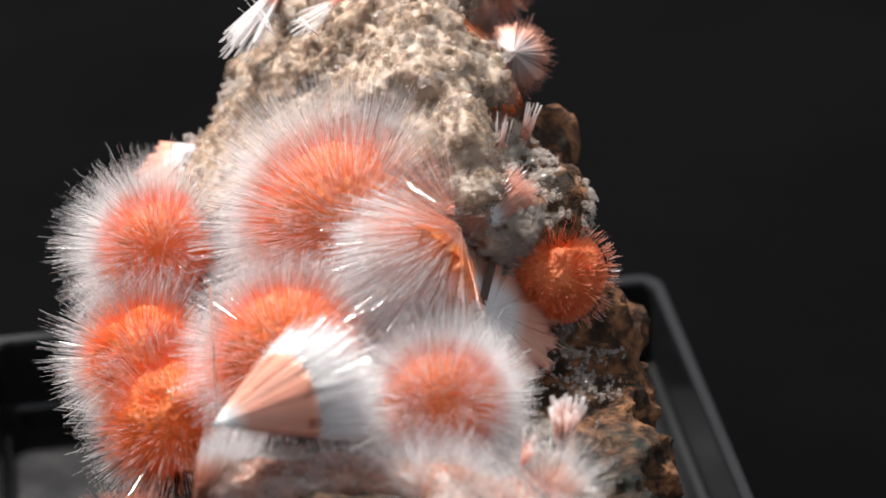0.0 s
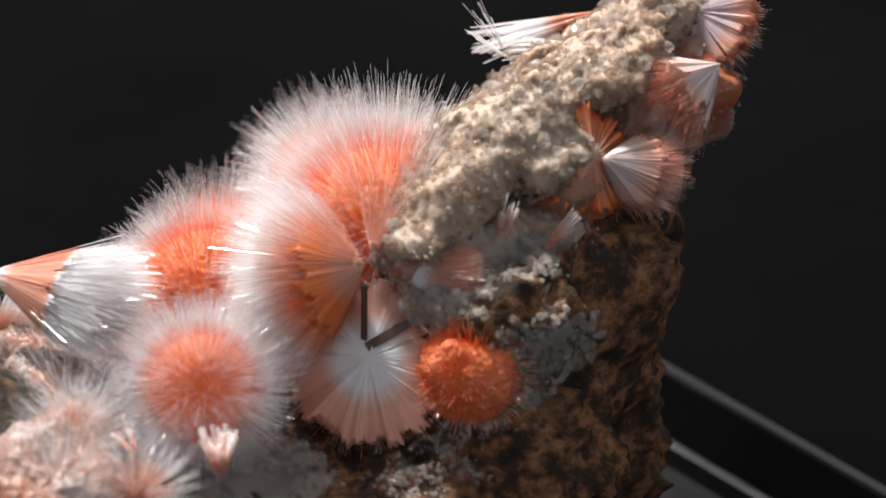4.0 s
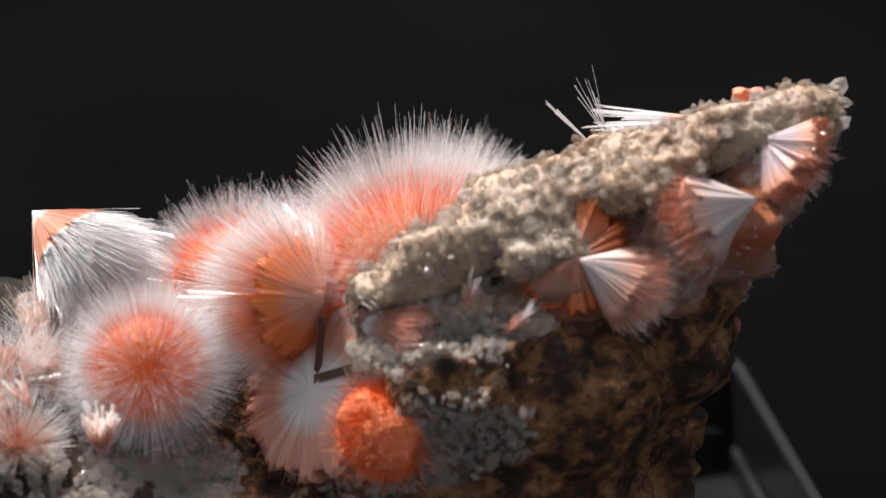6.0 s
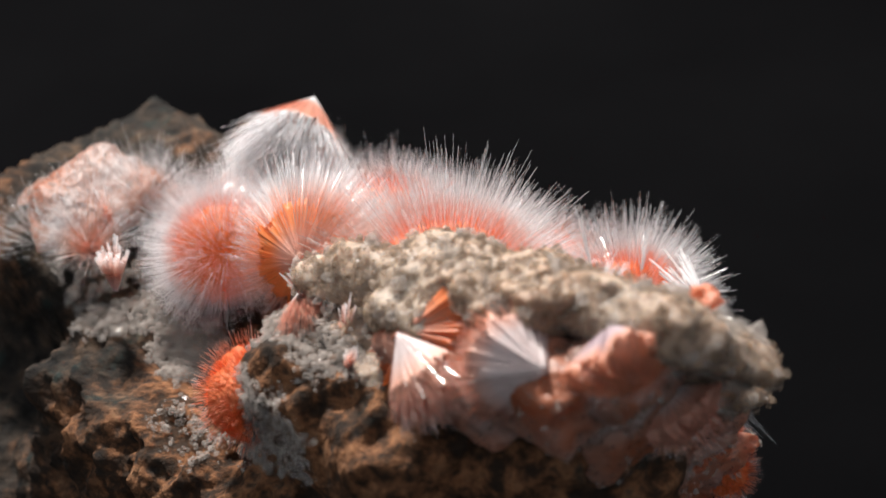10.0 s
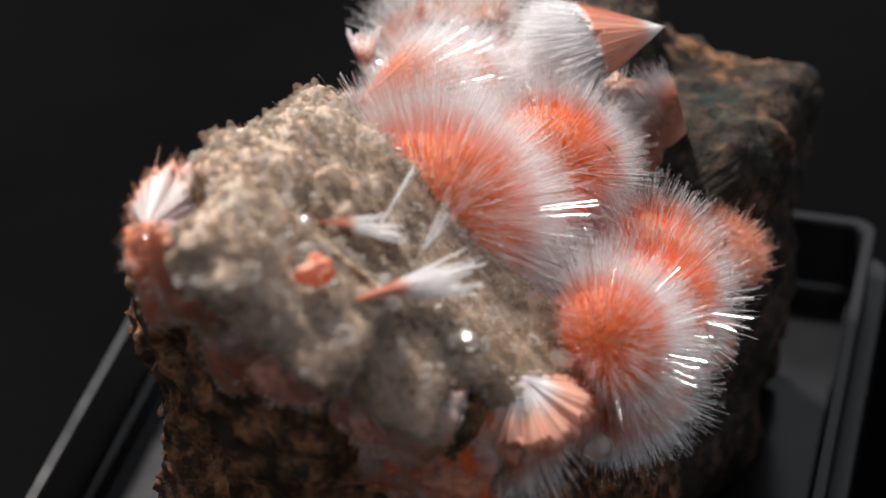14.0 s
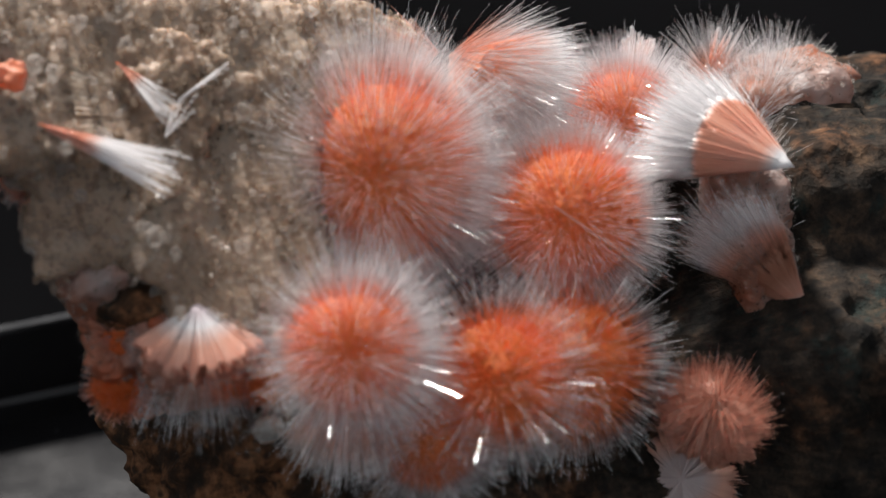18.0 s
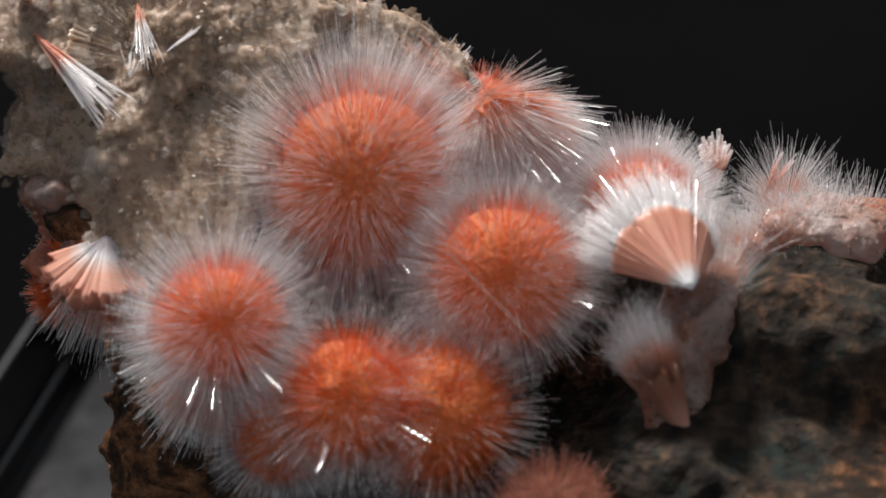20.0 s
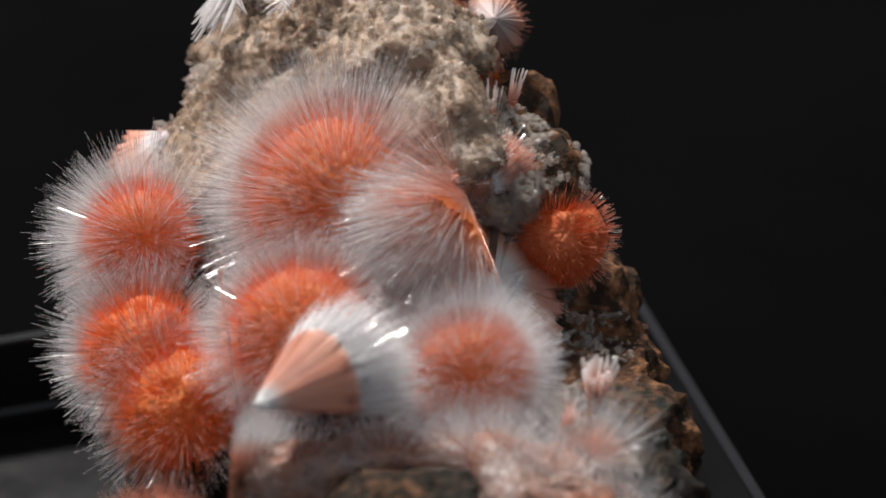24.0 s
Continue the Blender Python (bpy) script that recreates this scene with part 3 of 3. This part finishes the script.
    fan(base, (-16.0, 22.7, 49.4), 7.4, (-0.10, -0.05, -0.95), 60, 2600, 23, [(0, MAUVE), (0.3, MILK), (0.55, PINK), (0.8, PEACH), (1, PINK)], fill=0.88, stray=0.1, clear=0.2)
    fan(base, (-14.5, 22.5, 49.0), 12.5, (-0.10, 0.10, -0.98), 36, 700, 33, [(0, PINK), (0.6, PINK), (0.8, MILK), (1, MILK)], fill=0.3, clear=0.6)
    fan(base, (-19.5, 10.5, 43.0), 10.0, (-0.5, 0.25, -0.8), 42, 900, 24, fibre, fill=0.4)
    fan(base, (-21.2, -20.1, 31.4), 8.0, (-0.28, -0.05, 0.95), 55, 3000, 26, soft, fill=0.75)
    fan(base, (-22.0, -17.9, 28.0), 6.0, (0.55, -0.25, -0.55), 78, 2200, 34, soft, fill=0.85)
    fan(base, (-21.6, -33.2, 31.6), 6.8, (0.5, -0.2, -0.5), 76, 2400, 27, [(0, MILK), (0.35, MILK), (0.6, PEACH), (0.8, ORANGE), (1, PEACH)], fill=0.85)
    veil = [(0, MAUVE), (0.35, MILK), (0.65, PINK), (0.9, PEACH), (1, PINK)]
    fan(base, (-6.5, 28.5, 51.5), 6.5, (-0.35, 0.45, -0.82), 58, 2000, 61, veil, fill=0.85, clear=0.2, wave=0.05)
    fan(base, (-1.0, 32.5, 57.0), 6.0, (-0.20, 0.55, -0.80), 60, 2000, 62, veil, fill=0.85, clear=0.2, wave=0.05)
    fringe = [(0, PEACH), (0.45, PINK), (0.7, MILK), (1, MILK)]
    for at, seed in (((9.0, -35.5, 46.2), 28), ((5.0, -32.5, 47.5), 35), ((13.0, -31.0, 46.0), 36), ((13.5, -38.0, 43.5), 37), ((-10.0, -26.0, 42.5), 38), ((-3.0, -28.5, 45.5), 39), ((3.0, -29.5, 46.0), 40)):
        fan(base, at, 6.0, (0.15, 0.10, 0.95), 75, 900, seed, fringe, width=0.016, fill=0.1, clear=0.6, stray=0.2, loose=0.1)

    # milky masses along the broken edge
    milky = mass_material("milky mass", (0.44, 0.36, 0.34), (0.46, 0.25, 0.19), (0.46, 0.15, 0.07))
    for blocks, heart, seed in (
            ([((3.0, 31.0, 57.0), (5.5, 4.5, 7), (0.2, 0.3, 1), 2.5), ((6.5, 34.5, 62.5), (3.2, 3.6, 3.2), up, 2)], (3.6, 32, 59), 41),
            ([((-6.5, 29.2, 46.8), (5.5, 3.4, 7), (-0.4, 0.3, 1), 2)], (-6.5, 29, 46.8), 43),
            ([((8.0, -36.0, 47.9), (5.5, 5.5, 2.2), (0.3, 0.1, 1), 1.6), ((12.5, -39, 45.2), (3.8, 5.5, 2.0), (0.6, -0.2, 1), 1.4)], (9.5, -37.0, 47.6), 45),
            ([((9.8, 21, 57.4), (4.4, 8.0, 3.4), (0.3, 0, 1), 1.5), ((9.6, 29.5, 60.2), (3.6, 6.0, 4.0), (0.3, 0, 1), 1.8)], (9.8, 24, 58.4), 71),
            ([((-8.5, -27.5, 43.0), (6.5, 3.0, 4.8), (0, 0.2, 1), 2.0), ((-2.0, -29.0, 45.5), (7.0, 3.0, 3.0), (0, 0.3, 1), 1.5)], (-8.0, -27.0, 42.0), 91),
            ([((8.0, 6.0, 54.6), (3.0, 8.0, 1.8), (0.2, 0, 1), 1.2)], (8.0, 6.0, 54.6), 75)):
        mass = lump("milky_mass", blocks, heart, 6, [(4, -1.1, 3, seed), (1.6, -0.3, 3, seed + 1), (0.6, 0.10, 2, seed + 2)], milky, base, blend=2)
        druse("mass_point", [mass], heart, (20, 20, 20), 1500, 0.3, seed + 3, SUGAR, base, 0.5, 0.8)
    rosy = mass_material("rosy mass", (0.46, 0.33, 0.30), (0.52, 0.22, 0.14), (0.60, 0.15, 0.06))
    for blocks, heart, seed in (
            ([((-13.5, 20.5, 43.0), (4.2, 7.0, 5.0), (-0.6, 0.2, 1), 2.0)], (-13.5, 20.5, 43.0), 95),
            ([((-9.5, 27.0, 41.5), (5.0, 4.0, 6.5), (-0.5, 0.4, 1), 2.0)], (-9.5, 27.0, 41.5), 98)):
        mass = lump("rosy_mass", blocks, heart, 6, [(3, -1.6, 3, seed), (1.2, -0.5, 3, seed + 1), (0.6, 0.2, 2, seed + 2)], rosy, base, blend=2)
        druse("mass_point", [mass], heart, (20, 20, 20), 900, 0.4, seed + 3, SUGAR, base, 0.4, 0.8)
    sill = lump("quartz_sill", [((12.3, 7, 52.6), (3.4, 7.0, 2.0), (0.45, 0, 1), 1.5), ((12.2, 11.5, 54.6), (2.2, 3.6, 1.8), (0.5, 0, 1), 1.2)],
         (12.8, 8, 53), 6, [(4, 1.6, 3, 73), (1.0, 0.6, 2, 74)], CRUST, base)
    druse("quartz_point", [sill], (12.8, 8, 53), (20, 20, 20), 900, 0.9, 76, SUGAR, base, 0.42, 0.6)
    stain = mass_material("stained tip", PEACH, AMBER, PEACH)
    lump("stained_tip", [((-3.4, 35.4, 65.6), (1.2, 1.3, 0.8), (-0.6, 0, 0.8), 0.5)], (-3.4, 35.4, 65.6), 4, [(1, 0.5, 2, 47)], stain, base)
    lump("glassy_bead", [((-21.5, 18.1, 39.8), (1.2, 1.3, 1.2), up, 1.1)], (-21.5, 18.1, 39.8), 4, [(1.5, 0.2, 2, 49)], CLEAR, base)

    # loose sprays and single needles
    tipped = [(0.0, ORANGE), (0.12, PEACH), (0.35, PINK), (0.5, MILK), (1.0, MILK)]
    spray(base, (-5.8, 33.8, 62.3), (-11.8, 23.2, 59.4), 90, 9, 51, tipped)
    spray(base, (0.4, 26.4, 63.6), (-6.0, 22.5, 61.8), 60, 11, 52, tipped, 0.05)
    spray(base, (-3.6, 22.0, 61.2), (-5.9, 16.8, 66.0), 5, 4, 53, [(0, MILK), (1, MILK)], 0.08)
    spray(base, (-7.8, 23.5, 60.5), (-10.1, 21.3, 65.7), 9, 16, 54, [(0, MILK), (1, MILK)], 0.06)
    spray(base, (-14.2, -7.8, 53.4), (-13.4, -17.2, 44.7), 2, 3, 55, [(0, PINK), (1, PINK)], 0.12)
    spray(base, (15.0, -24.0, 45.5), (15.2, -23.8, 50.8), 60, 20, 56, [(0, MAUVE), (0.5, PINK), (1, MILK)], 0.2)
    blades = [(0, PINK), (0.5, PEACH), (1, MILK)]
    for a, b, n, wide, seed in (((12.0, 7.0, 53.5), (12.8, 8.5, 59.5), 34, 9, 81), ((14.0, 10.0, 53.5), (16.0, 13.0, 58.0), 30, 8, 82), ((10.5, 2.5, 53.5), (11.5, -0.5, 58.0), 16, 16, 83), ((11.0, -29.5, 48.5), (12.0, -31.0, 52.5), 18, 16, 86)):
        spray(base, a, b, n, wide, seed, blades, 0.08)
    bare = mass_material("bare stalk", (0.10, 0.06, 0.05), (0.16, 0.09, 0.07), (0.24, 0.15, 0.12))
    for a, b, w in (((9.6, -5.2, 48.2), (11.9, 1.8, 51.4), 0.45), ((9.0, -5.0, 47.6), (8.3, -4.2, 53.8), 0.35)):
        way = np.subtract(b, a)
        far = np.linalg.norm(way)
        v, f = needle_mesh((way / far)[None], np.zeros(1), np.array([far]), np.array([w]), np.random.default_rng(57), 1.1)
        link("bare_stalk", v, f, bare, base, a, smooth=False)

    # clear quartz along the edges of the pocket
    for at, reach, count, size, seed in (
            ((20, -5, 46), (5, 7, 4), 900, 0.8, 61), ((21, 5, 48), (5, 5, 3), 900, 0.9, 62), ((14, 1, 50), (6, 6, 5), 1500, 1.0, 60), ((13, -16, 44), (6, 7, 5), 2200, 1.0, 63),
            ((14, -26, 46), (7, 5, 4), 1600, 1.0, 64), ((14, 7, 53), (5, 8, 4), 1500, 0.9, 66),
            ((-16, 18, 40), (6, 5, 5), 400, 0.8, 68), ((-10, 12, 50), (6, 4, 5), 500, 0.8, 69)):
        druse("quartz_point", [rock, sill], at, np.array(reach) * 0.78, int(count * 1.6), size * 0.62, seed, SUGAR, base, 0.5, 0.7)
    return base


scene.cycles.transparent_max_bounces = 14
ground()
TRAY, STONE = tray(), specimen()


def motions():
    """The tray and the stone in it turn together on the table."""
    for thing in (TRAY, STONE):
        walk(thing, [(t, pose(0, 0, 0, 0, 0, a)) for t, a in SPIN])


motions()
